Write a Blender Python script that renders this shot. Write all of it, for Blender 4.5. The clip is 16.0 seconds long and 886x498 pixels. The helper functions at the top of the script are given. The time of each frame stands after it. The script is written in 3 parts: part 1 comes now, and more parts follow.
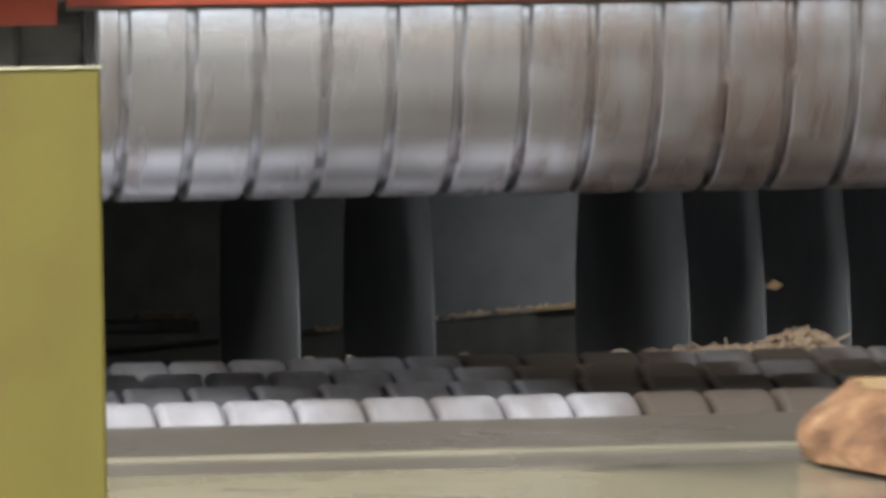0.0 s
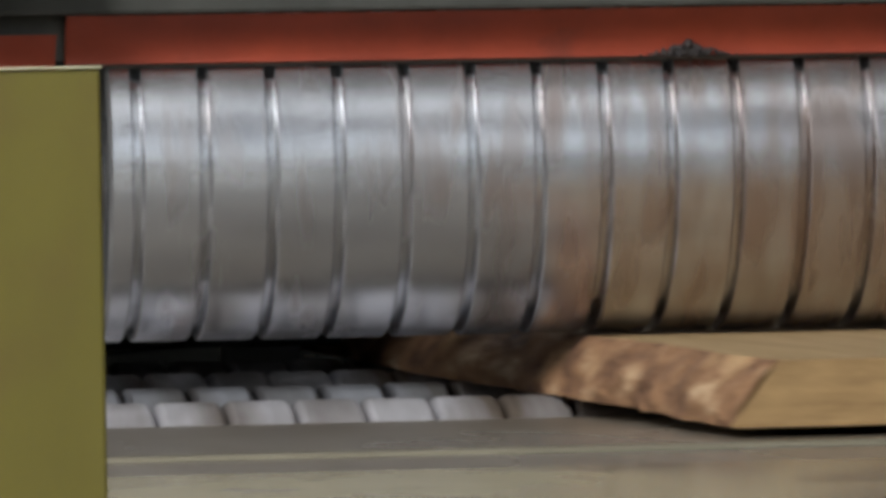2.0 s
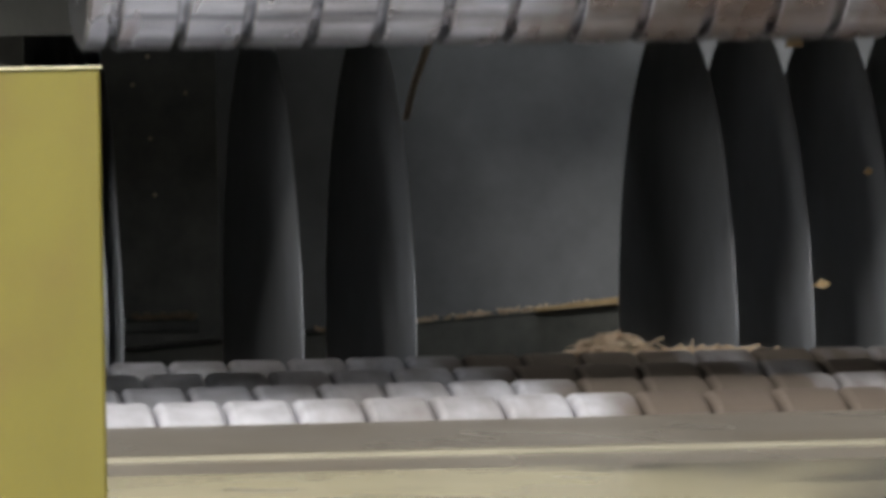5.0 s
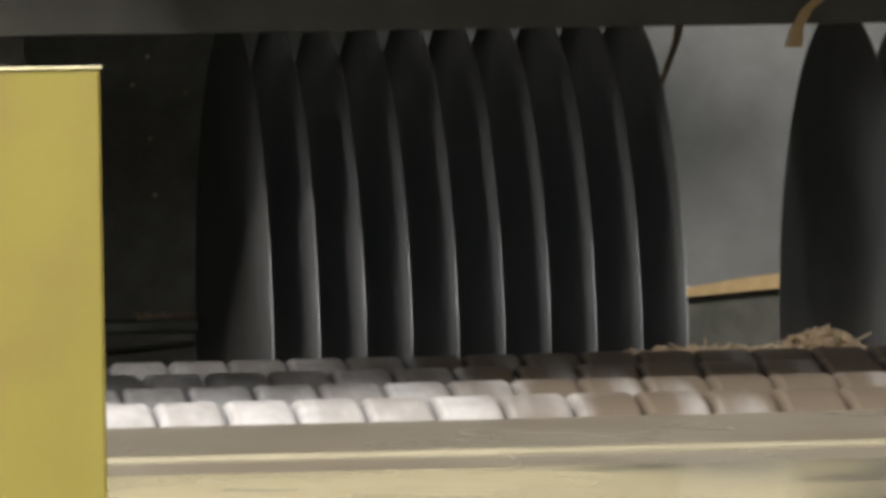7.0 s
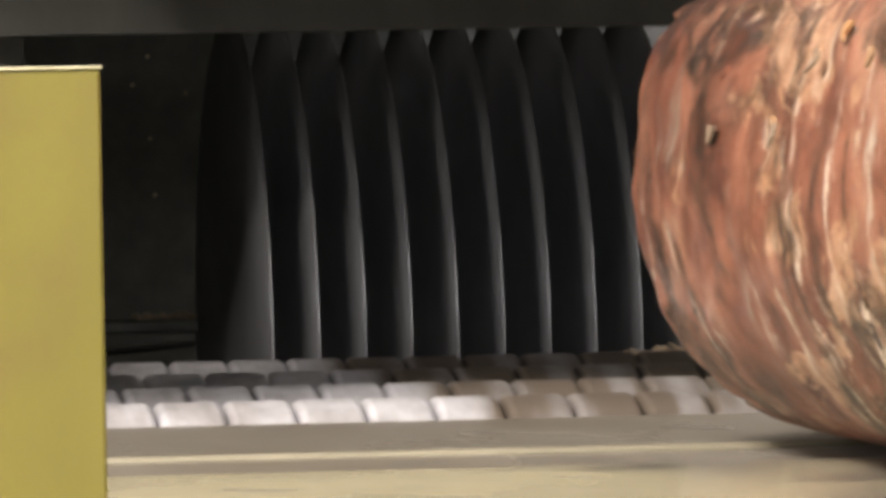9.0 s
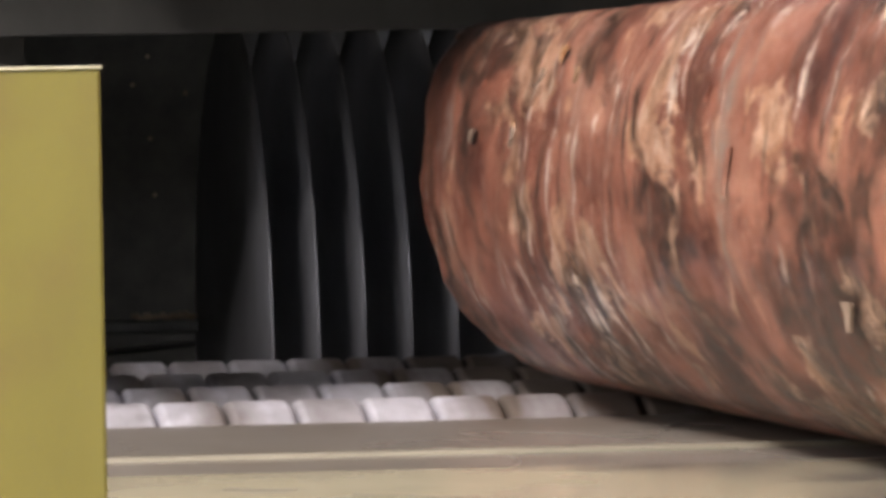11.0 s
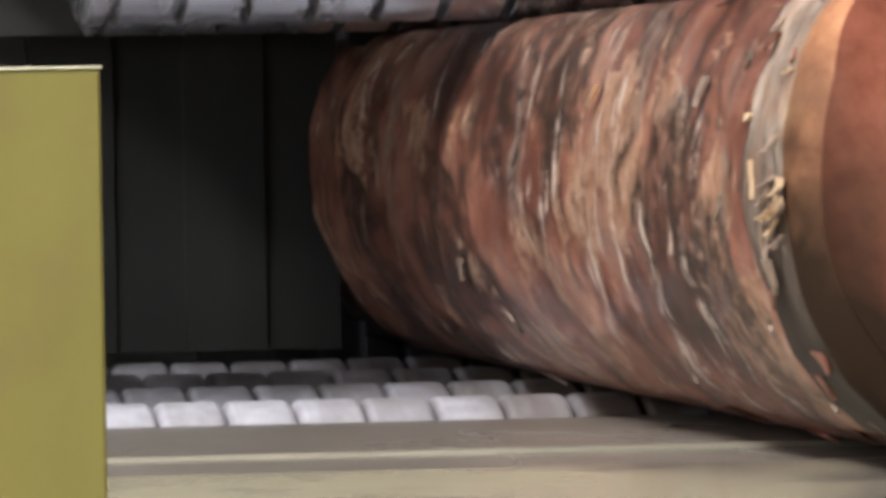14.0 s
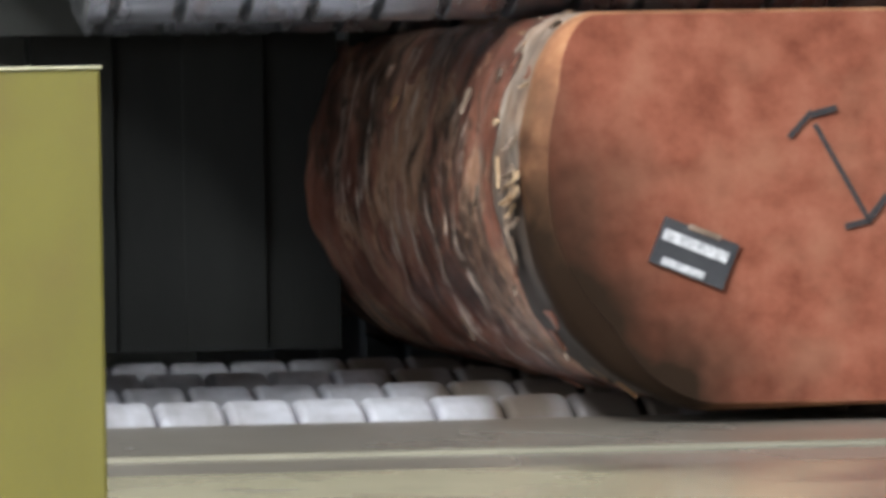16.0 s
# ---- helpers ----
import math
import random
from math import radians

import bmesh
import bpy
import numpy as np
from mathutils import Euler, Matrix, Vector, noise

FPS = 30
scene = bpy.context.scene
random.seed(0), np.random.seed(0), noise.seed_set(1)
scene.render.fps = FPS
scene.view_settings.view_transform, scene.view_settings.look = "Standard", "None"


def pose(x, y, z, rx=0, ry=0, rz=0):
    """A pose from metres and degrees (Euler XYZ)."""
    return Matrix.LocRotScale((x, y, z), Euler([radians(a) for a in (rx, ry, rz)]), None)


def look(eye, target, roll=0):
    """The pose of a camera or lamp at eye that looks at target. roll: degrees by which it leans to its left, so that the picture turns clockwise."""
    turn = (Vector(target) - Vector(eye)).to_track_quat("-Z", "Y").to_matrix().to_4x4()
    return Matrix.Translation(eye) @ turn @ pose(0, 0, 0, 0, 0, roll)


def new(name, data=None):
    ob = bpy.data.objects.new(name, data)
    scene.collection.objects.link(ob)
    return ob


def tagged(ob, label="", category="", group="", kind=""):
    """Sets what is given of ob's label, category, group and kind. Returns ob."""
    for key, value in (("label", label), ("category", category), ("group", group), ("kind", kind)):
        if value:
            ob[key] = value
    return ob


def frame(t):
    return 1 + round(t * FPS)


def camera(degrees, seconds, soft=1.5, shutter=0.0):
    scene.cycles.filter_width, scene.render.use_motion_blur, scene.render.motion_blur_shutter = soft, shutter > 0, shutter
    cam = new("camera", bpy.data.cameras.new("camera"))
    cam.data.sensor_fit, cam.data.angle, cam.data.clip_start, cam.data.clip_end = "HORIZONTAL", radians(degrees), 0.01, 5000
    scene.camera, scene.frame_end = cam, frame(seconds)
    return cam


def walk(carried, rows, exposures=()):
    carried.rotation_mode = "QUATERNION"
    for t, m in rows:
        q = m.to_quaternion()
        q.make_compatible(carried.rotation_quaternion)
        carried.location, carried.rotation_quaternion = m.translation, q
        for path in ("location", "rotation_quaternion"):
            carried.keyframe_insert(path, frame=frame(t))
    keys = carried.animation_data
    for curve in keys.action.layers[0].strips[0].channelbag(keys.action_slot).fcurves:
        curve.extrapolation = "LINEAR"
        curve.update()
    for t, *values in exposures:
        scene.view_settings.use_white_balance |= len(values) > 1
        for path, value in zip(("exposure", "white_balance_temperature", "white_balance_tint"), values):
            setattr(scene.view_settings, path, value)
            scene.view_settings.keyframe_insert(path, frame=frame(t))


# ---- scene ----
C0 = Vector((0.0, 0.0, 0.2155))
AIM = pose(0, 0, 0, 90 - 1.04, 0, -8.36) @ Vector((0, 0, -1))
cam = camera(7.476, 16.0, soft=4.2, shutter=0.5)
VIEW = look(C0, C0 + AIM, roll=-1.0)
walk(cam, [(0.0, VIEW), (16.0, VIEW)],
     exposures=[(0, 0, 6500, 10), (0.7, 0, 6500, 10), (1.0, -0.35, 6500, 9), (1.5, -0.85, 6500, 9), (2.4, -0.95, 6500, 9),
                (2.8, -0.5, 6500, 9), (3.3, -0.1, 6500, 10), (4.2, 0, 6500, 10), (6.3, 0.45, 7000, 8), (8.2, 0.55, 7500, 10),
                (10.3, 0.3, 6900, 19), (12.0, 0.2, 6700, 20), (13.5, 0.1, 6500, 16), (15.0, 0.05, 6150, 11), (16.0, 0.05, 6050, 7)])

# ---- light: area lamps in an unseen hall; its wall openings and skylights are assumed ----
world = bpy.data.worlds.new("world")
scene.world = world
world.use_nodes = True
wn = world.node_tree
sky = wn.nodes.new("ShaderNodeTexSky")
sky.sky_type, sky.sun_disc = "NISHITA", False
sky.sun_elevation, sky.sun_rotation = radians(35), radians(200)
wn.links.new(sky.outputs["Color"], wn.nodes["Background"].inputs["Color"])
wn.nodes["Background"].inputs["Strength"].default_value = 0.1


def area_lamp(name, m, sx, sy, watts, colour):
    data = bpy.data.lights.new(name, "AREA")
    data.shape, data.size, data.size_y, data.energy, data.color = "RECTANGLE", sx, sy, watts, colour
    ob = new(name, data)
    ob.matrix_world = m
    return ob


# Two fill lamps added in the wall openings; no such windows are known.
area_lamp("wall_fill", look((-4.95, 2.6, 2.0), (0.8, 4.8, 0.2)), 4.0, 2.4, 130, (1.0, 0.98, 0.96))
area_lamp("wall_fill", look((1.2, -3.95, 2.0), (1.2, 5.0, 0.4)), 4.4, 2.4, 60, (0.95, 0.98, 1.0))
area_lamp("skylight_glow", look((-1.8, 1.5, 3.9), (0.9, 5.2, 0.1)), 1.4, 2.2, 900, (1.0, 0.97, 0.93))
area_lamp("skylight_glow", look((0.6, 0.75, 3.95), (0.6, 3.1, 0.0)), 6.0, 1.8, 115, (0.95, 0.98, 1.0))
area_lamp("strip_light_glow", look((1.3, 8.6, 3.6), (1.3, 8.6, 0.0)), 1.6, 0.4, 45, (0.92, 0.96, 1.0))


# ---- materials ----
def material(name, colours, scale=20.0, stretch=(1, 1, 1), rough=(0.5, 0.7), metal=0.0, bump=0.2, fine=180.0, stain=None, stain_scale=5.0,
             stain_cut=(0.5, 0.62), detail=6.0, bump_dist=0.002, stain_x=None, stain_stretch=(1, 1, 1)):
    """colours: ramp stops (place, rgb) over a stretched noise; stain: a second colour in larger blots."""
    m = bpy.data.materials.new(name)
    m.use_nodes = True
    nt, ln = m.node_tree.nodes, m.node_tree.links
    p = nt["Principled BSDF"]
    co = nt.new("ShaderNodeTexCoord")
    mp = nt.new("ShaderNodeMapping")
    mp.inputs["Scale"].default_value = stretch
    ln.new(co.outputs["Object"], mp.inputs["Vector"])
    n1 = nt.new("ShaderNodeTexNoise")
    n1.inputs["Scale"].default_value, n1.inputs["Detail"].default_value, n1.inputs["Roughness"].default_value = scale, detail, 0.62
    ln.new(mp.outputs["Vector"], n1.inputs["Vector"])
    ramp = nt.new("ShaderNodeValToRGB")
    el = ramp.color_ramp.elements
    while len(el) < len(colours):
        el.new(0.5)
    for e, (at, rgb) in zip(el, colours):
        e.position, e.color = at, (*rgb, 1)
    ln.new(n1.outputs["Fac"], ramp.inputs["Fac"])
    out = ramp.outputs["Color"]
    n2 = nt.new("ShaderNodeTexNoise")
    n2.inputs["Scale"].default_value, n2.inputs["Detail"].default_value = stain_scale, 8.0
    sm = nt.new("ShaderNodeMapping")
    sm.inputs["Scale"].default_value = stain_stretch
    ln.new(co.outputs["Object"], sm.inputs["Vector"])
    ln.new(sm.outputs["Vector"], n2.inputs["Vector"])
    if stain:
        cut = nt.new("ShaderNodeMapRange")
        cut.inputs["From Min"].default_value, cut.inputs["From Max"].default_value = stain_cut
        if stain_x:  # stains grow towards +x; on the rollers, where timber runs
            sep, grow, both = nt.new("ShaderNodeSeparateXYZ"), nt.new("ShaderNodeMapRange"), nt.new("ShaderNodeMath")
            ln.new(co.outputs["Object"], sep.inputs[0])
            grow.inputs["From Min"].default_value, grow.inputs["From Max"].default_value = stain_x
            grow.inputs["To Min"].default_value, grow.inputs["To Max"].default_value = -0.16, 0.06
            ln.new(sep.outputs["X"], grow.inputs["Value"])
            ln.new(n2.outputs["Fac"], both.inputs[0])
            ln.new(grow.outputs["Result"], both.inputs[1])
            ln.new(both.outputs[0], cut.inputs["Value"])
        else:
            ln.new(n2.outputs["Fac"], cut.inputs["Value"])
        mix = nt.new("ShaderNodeMix")
        mix.data_type = "RGBA"
        mix.inputs["B"].default_value = (*stain, 1)
        ln.new(cut.outputs["Result"], mix.inputs["Factor"])
        ln.new(out, mix.inputs["A"])
        out = mix.outputs["Result"]
    ln.new(out, p.inputs["Base Color"])
    n3 = nt.new("ShaderNodeTexNoise")
    n3.inputs["Scale"].default_value, n3.inputs["Detail"].default_value = fine, 4.0
    ln.new(mp.outputs["Vector"], n3.inputs["Vector"])
    rr = nt.new("ShaderNodeMapRange")
    rr.inputs["To Min"].default_value, rr.inputs["To Max"].default_value = rough
    ln.new(n2.outputs["Fac"], rr.inputs["Value"])
    ln.new(rr.outputs["Result"], p.inputs["Roughness"])
    b = nt.new("ShaderNodeBump")
    b.inputs["Strength"].default_value, b.inputs["Distance"].default_value = bump, bump_dist
    add = nt.new("ShaderNodeMath")
    ln.new(n1.outputs["Fac"], add.inputs[0])
    ln.new(n3.outputs["Fac"], add.inputs[1])
    ln.new(add.outputs[0], b.inputs["Height"])
    ln.new(b.outputs["Normal"], p.inputs["Normal"])
    p.inputs["Metallic"].default_value = metal
    return m


STEEL = material("worn_bright_steel", [(0.34, (0.4, 0.415, 0.455)), (0.62, (0.68, 0.695, 0.74))], 14, (0.4, 6, 6), (0.18, 0.34), 0.88, 0.1, 90,
                 stain=(0.4, 0.335, 0.315), stain_scale=30, stain_cut=(0.4, 0.7), stain_x=(0.7, 0.98), stain_stretch=(1.4, 0.45, 0.45))
BED = material("scuffed_pale_steel", [(0.3, (0.42, 0.42, 0.45)), (0.65, (0.66, 0.66, 0.71))], 40, (1, 1, 1), (0.4, 0.6), 0.3, 0.3, 200,
               stain=(0.15, 0.122, 0.1), stain_scale=12, stain_cut=(0.32, 0.54), stain_x=(0.72, 0.98), stain_stretch=(1, 0.2, 0.2))
DARK = material("oily_dark_steel", [(0.3, (0.07, 0.075, 0.07)), (0.7, (0.14, 0.14, 0.13))], 18, (1, 1, 1), (0.4, 0.6), 0.2, 0.15, 120)
BLADE = material("dark_saw_steel", [(0.3, (0.42, 0.435, 0.46)), (0.7, (0.58, 0.6, 0.64))], 9, (0.3, 1, 1), (0.28, 0.4), 0.55, 0.05, 60)
PANEL = material("grey_painted_panel", [(0.3, (0.12, 0.126, 0.135)), (0.7, (0.2, 0.207, 0.22))], 7, (1, 1, 1), (0.4, 0.6), 0.1, 0.1, 80)
RED = material("red_oxide_paint", [(0.3, (0.25, 0.042, 0.022)), (0.7, (0.42, 0.07, 0.034))], 9, (1, 1, 1), (0.45, 0.65), 0.0, 0.12, 140,
               stain=(0.09, 0.03, 0.025), stain_scale=10, stain_cut=(0.6, 0.75))
YELLOW = material("olive_yellow_paint", [(0.3, (0.12, 0.105, 0.02)), (0.7, (0.165, 0.145, 0.028))], 5, (1, 1, 0.6), (0.3, 0.45), 0.0, 0.08, 60,
                  stain=(0.13, 0.1, 0.026), stain_scale=6)
RIM_HIGHLIGHT = material("pale_edge_highlight", [(0.3, (0.5, 0.48, 0.3)), (0.7, (0.72, 0.7, 0.55))], 30, (1, 1, 1), (0.3, 0.5))
# The stain colour turns the table greyer and darker towards +x.
TABLE = material("worn_cream_table", [(0.3, (0.4, 0.365, 0.25)), (0.7, (0.52, 0.48, 0.34))], 6, (1, 0.3, 1), (0.12, 0.24), 0.0, 0.05, 60,
                 stain=(0.15, 0.14, 0.12), stain_scale=5, stain_cut=(0.42, 0.6), stain_x=(0.56, 0.92), stain_stretch=(1, 0.5, 1))
LIP = material("worn_lip", [(0.3, (0.19, 0.175, 0.13)), (0.7, (0.28, 0.26, 0.195))], 30, (0.3, 1, 1), (0.35, 0.5), 0.2, 0.05)
SILL = material("smooth_grey_sill", [(0.3, (0.21, 0.19, 0.16)), (0.7, (0.31, 0.285, 0.245))], 7, (1, 0.2, 1), (0.22, 0.34), 0.2, 0.03,
                stain=(0.2, 0.175, 0.14), stain_scale=4, stain_stretch=(1, 0.3, 1))


def bark_material():
    """Wet stripped bark: red-brown blotches, pale streaks round the trunk (torn fibre and painted glints) and dark
    grime.
    """
    m = bpy.data.materials.new("stripped_bark")
    m.use_nodes = True
    nt, ln = m.node_tree.nodes, m.node_tree.links
    p = nt["Principled BSDF"]
    co = nt.new("ShaderNodeTexCoord")

    def tex(scale, stretch, detail, distort=0.0, rough=0.6):
        mp = nt.new("ShaderNodeMapping")
        mp.inputs["Scale"].default_value = stretch
        ln.new(co.outputs["Object"], mp.inputs["Vector"])
        n = nt.new("ShaderNodeTexNoise")
        for key, v in (("Scale", scale), ("Detail", detail), ("Distortion", distort), ("Roughness", rough)):
            n.inputs[key].default_value = v
        ln.new(mp.outputs["Vector"], n.inputs["Vector"])
        return n.outputs["Fac"]

    def ramp(fac, stops):
        r = nt.new("ShaderNodeValToRGB")
        el = r.color_ramp.elements
        while len(el) < len(stops):
            el.new(0.5)
        for e, (at, rgb) in zip(el, stops):
            e.position, e.color = at, (*rgb, 1)
        ln.new(fac, r.inputs["Fac"])
        return r.outputs["Color"]

    def cut(fac, lo, hi):
        r = nt.new("ShaderNodeMapRange")
        r.inputs["From Min"].default_value, r.inputs["From Max"].default_value = lo, hi
        ln.new(fac, r.inputs["Value"])
        return r.outputs["Result"]

    def mix(fac, a, b):
        x = nt.new("ShaderNodeMix")
        x.data_type = "RGBA"
        ln.new(fac, x.inputs["Factor"])
        ln.new(a, x.inputs["A"])
        if isinstance(b, tuple):
            x.inputs["B"].default_value = (*b, 1)
        else:
            ln.new(b, x.inputs["B"])
        return x.outputs["Result"]

    def times(a, b):
        x = nt.new("ShaderNodeMath")
        x.operation = "MULTIPLY"
        ln.new(a, x.inputs[0])
        ln.new(b, x.inputs[1])
        return x.outputs[0]

    blot = tex(3.4, (3.0, 1.6, 2.6), 11, 0.5)
    streak = tex(3.0, (3.4, 10, 2.8), 10, 0.35, 0.68)
    grime = tex(3.0, (2.0, 1.1, 1.9), 10, 0.6)
    fine = tex(17, (3, 2.0, 2.8), 9, 0.3, 0.75)
    orange = tex(3.2, (2.6, 1.5, 2.4), 10, 0.8, 0.66)
    patch = tex(2.2, (2.2, 0.9, 2.0), 6, 0.4)
    band = tex(3.0, (1.3, 4.2, 1.1), 8, 0.5)
    col = ramp(blot, [(0.32, (0.12, 0.04, 0.028)), (0.43, (0.31, 0.11, 0.07)), (0.54, (0.52, 0.215, 0.14)), (0.68, (0.72, 0.38, 0.26))])
    col = mix(cut(fine, 0.42, 0.3), col, (0.12, 0.042, 0.028))
    # torn patches of bare orange wood
    col = mix(cut(orange, 0.535, 0.565), col, ramp(fine, [(0.36, (0.42, 0.18, 0.1)), (0.5, (0.72, 0.4, 0.245)), (0.66, (0.92, 0.66, 0.5))]))
    # dark wet grime in blotches and in bands round the trunk
    col = mix(times(cut(grime, 0.5, 0.57), cut(fine, 0.68, 0.42)), col, (0.05, 0.028, 0.018))
    col = mix(times(cut(band, 0.56, 0.64), cut(fine, 0.66, 0.42)), col, (0.085, 0.045, 0.03))
    # grey inner bark, then pale streaks: torn fibres with wet glints painted in
    col = mix(times(cut(band, 0.42, 0.35), cut(fine, 0.4, 0.54)), col, (0.44, 0.33, 0.27))
    col = mix(times(times(cut(streak, 0.55, 0.59), cut(fine, 0.43, 0.53)), cut(patch, 0.48, 0.54)), col, (0.95, 0.8, 0.68))
    col = mix(cut(streak, 0.4, 0.33), col, (0.07, 0.036, 0.025))
    p.inputs["Specular IOR Level"].default_value = 0.3
    p.inputs["Coat Weight"].default_value, p.inputs["Coat Roughness"].default_value = 0.22, 0.12
    ln.new(col, p.inputs["Base Color"])
    r = nt.new("ShaderNodeMapRange")
    r.inputs["To Min"].default_value, r.inputs["To Max"].default_value = 0.15, 0.6
    ln.new(fine, r.inputs["Value"])
    ln.new(r.outputs["Result"], p.inputs["Roughness"])
    b1 = nt.new("ShaderNodeBump")
    b1.inputs["Strength"].default_value, b1.inputs["Distance"].default_value = 1.0, 0.022
    ln.new(streak, b1.inputs["Height"])
    b2 = nt.new("ShaderNodeBump")
    b2.inputs["Strength"].default_value, b2.inputs["Distance"].default_value = 1.0, 0.012
    ln.new(fine, b2.inputs["Height"])
    ln.new(b1.outputs["Normal"], b2.inputs["Normal"])
    ln.new(b2.outputs["Normal"], p.inputs["Normal"])
    return m


BARK = bark_material()


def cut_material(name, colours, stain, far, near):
    """Sawn wood, darkened raggedly by noise towards the low flank."""
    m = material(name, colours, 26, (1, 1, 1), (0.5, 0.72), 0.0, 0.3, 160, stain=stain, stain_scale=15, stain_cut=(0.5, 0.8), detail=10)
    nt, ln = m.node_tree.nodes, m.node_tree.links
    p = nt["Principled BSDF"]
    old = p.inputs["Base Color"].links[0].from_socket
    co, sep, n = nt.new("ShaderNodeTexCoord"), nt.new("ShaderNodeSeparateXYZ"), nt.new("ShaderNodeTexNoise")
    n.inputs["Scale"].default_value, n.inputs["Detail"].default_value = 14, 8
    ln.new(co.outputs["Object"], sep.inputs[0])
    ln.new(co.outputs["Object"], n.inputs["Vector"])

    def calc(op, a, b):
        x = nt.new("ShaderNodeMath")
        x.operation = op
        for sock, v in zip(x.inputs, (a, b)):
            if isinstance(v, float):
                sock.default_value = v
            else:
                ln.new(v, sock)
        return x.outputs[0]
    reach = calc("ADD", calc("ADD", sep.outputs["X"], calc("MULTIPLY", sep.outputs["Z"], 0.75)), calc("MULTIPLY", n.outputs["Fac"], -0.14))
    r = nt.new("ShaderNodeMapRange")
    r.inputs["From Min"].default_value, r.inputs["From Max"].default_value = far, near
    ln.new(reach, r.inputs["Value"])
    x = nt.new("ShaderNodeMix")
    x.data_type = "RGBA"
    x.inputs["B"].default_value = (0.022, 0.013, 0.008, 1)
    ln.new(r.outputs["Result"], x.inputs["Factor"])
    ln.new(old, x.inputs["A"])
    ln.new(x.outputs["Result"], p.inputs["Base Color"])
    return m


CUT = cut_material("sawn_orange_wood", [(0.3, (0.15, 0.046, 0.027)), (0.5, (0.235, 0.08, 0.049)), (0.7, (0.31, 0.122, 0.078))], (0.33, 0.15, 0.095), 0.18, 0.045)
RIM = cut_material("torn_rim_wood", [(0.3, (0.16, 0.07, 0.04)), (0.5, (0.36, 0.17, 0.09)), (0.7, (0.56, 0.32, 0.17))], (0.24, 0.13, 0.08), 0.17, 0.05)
GREYBAND = cut_material("low_dark_inner_bark", [(0.34, (0.06, 0.04, 0.03)), (0.46, (0.2, 0.145, 0.11)), (0.56, (0.29, 0.23, 0.185)), (0.7, (0.46, 0.38, 0.31))], (0.36, 0.2, 0.11), 0.1, 0.02)
for m in (RIM, CUT):
    m.node_tree.nodes["Principled BSDF"].inputs["Specular IOR Level"].default_value = 0.06
WOOD = material("fresh_sawn_wood", [(0.3, (0.36, 0.25, 0.125)), (0.7, (0.48, 0.35, 0.195))], 6, (8, 0.5, 8), (0.55, 0.75), 0.0, 0.2, 60)
ENDWOOD = material("brown_end_grain", [(0.3, (0.29, 0.18, 0.08)), (0.7, (0.47, 0.31, 0.145))], 20, (1, 1, 5), (0.6, 0.8), 0.0, 0.2)
LIVE = material("live_edge_bark", [(0.3, (0.07, 0.035, 0.022)), (0.42, (0.19, 0.1, 0.055)), (0.55, (0.34, 0.19, 0.1)), (0.68, (0.6, 0.44, 0.28))], 20, (1.2, 0.6, 1.6), (0.6, 0.85), 0.0, 0.8,
                50, stain=(0.55, 0.36, 0.19), stain_scale=9, stain_cut=(0.6, 0.68), detail=9, bump_dist=0.01)
CHIP = material("pale_wood_chips", [(0.3, (0.48, 0.35, 0.23)), (0.7, (0.76, 0.63, 0.47))], 40, (1, 1, 1), (0.6, 0.8))
SHAVE = material("white_shaving", [(0.3, (0.6, 0.52, 0.4)), (0.7, (0.8, 0.74, 0.62))], 40, (1, 1, 1), (0.5, 0.7))
FIBRE = material("torn_pale_fibre", [(0.3, (0.3, 0.18, 0.09)), (0.7, (0.62, 0.46, 0.3))], 40, (1, 1, 1), (0.5, 0.7))
GREYFIB = material("grey_inner_bark", [(0.34, (0.05, 0.034, 0.024)), (0.46, (0.2, 0.14, 0.1)), (0.56, (0.27, 0.2, 0.155)), (0.7, (0.44, 0.34, 0.27))], 11, (1.8, 1.2, 1.5), (0.4, 0.65), 0.0, 0.6, 60, stain=(0.42, 0.22, 0.1), stain_scale=12, stain_cut=(0.54, 0.62), detail=9, bump_dist=0.012)
TAGM = material("dark_tag_plastic", [(0.3, (0.025, 0.025, 0.03)), (0.7, (0.05, 0.05, 0.055))], 40, (1, 1, 1), (0.4, 0.5), 0, 0.05)
WHITE = material("white_print", [(0.35, (0.3, 0.3, 0.32)), (0.6, (0.62, 0.62, 0.64))], 160, (1, 1, 1), (0.5, 0.6), 0, 0.05)
INK = material("black_crayon", [(0.3, (0.015, 0.015, 0.018)), (0.7, (0.05, 0.04, 0.04))], 200, (1, 1, 1), (0.6, 0.8))
CONCRETE = material("hall_concrete", [(0.3, (0.2, 0.19, 0.17)), (0.7, (0.33, 0.31, 0.28))], 3, (1, 1, 1), (0.7, 0.9))
PLASTER = material("hall_wall_paint", [(0.3, (0.24, 0.235, 0.22)), (0.7, (0.32, 0.31, 0.29))], 2, (1, 1, 1), (0.7, 0.9))
STRIP_BLACK = material("flat_strip_black", [(0.3, (0.012, 0.0125, 0.0115)), (0.7, (0.022, 0.023, 0.021))], 12, (1, 1, 0.3), (0.75, 0.9))
RUBBER = material("dusty_black_paint", [(0.3, (0.045, 0.047, 0.044)), (0.7, (0.08, 0.083, 0.078))], 12, (1, 1, 0.3), (0.6, 0.8))


# ---- helpers ----
def part(name, bm, mat, parent=None, label="", smooth=False):
    me = bpy.data.meshes.new(name)
    bmesh.ops.recalc_face_normals(bm, faces=bm.faces)
    bm.to_mesh(me)
    bm.free()
    me.materials.append(mat)
    if smooth:
        for p in me.polygons:
            p.use_smooth = True
    ob = new(name, me)
    ob.parent = parent
    return tagged(ob, label)


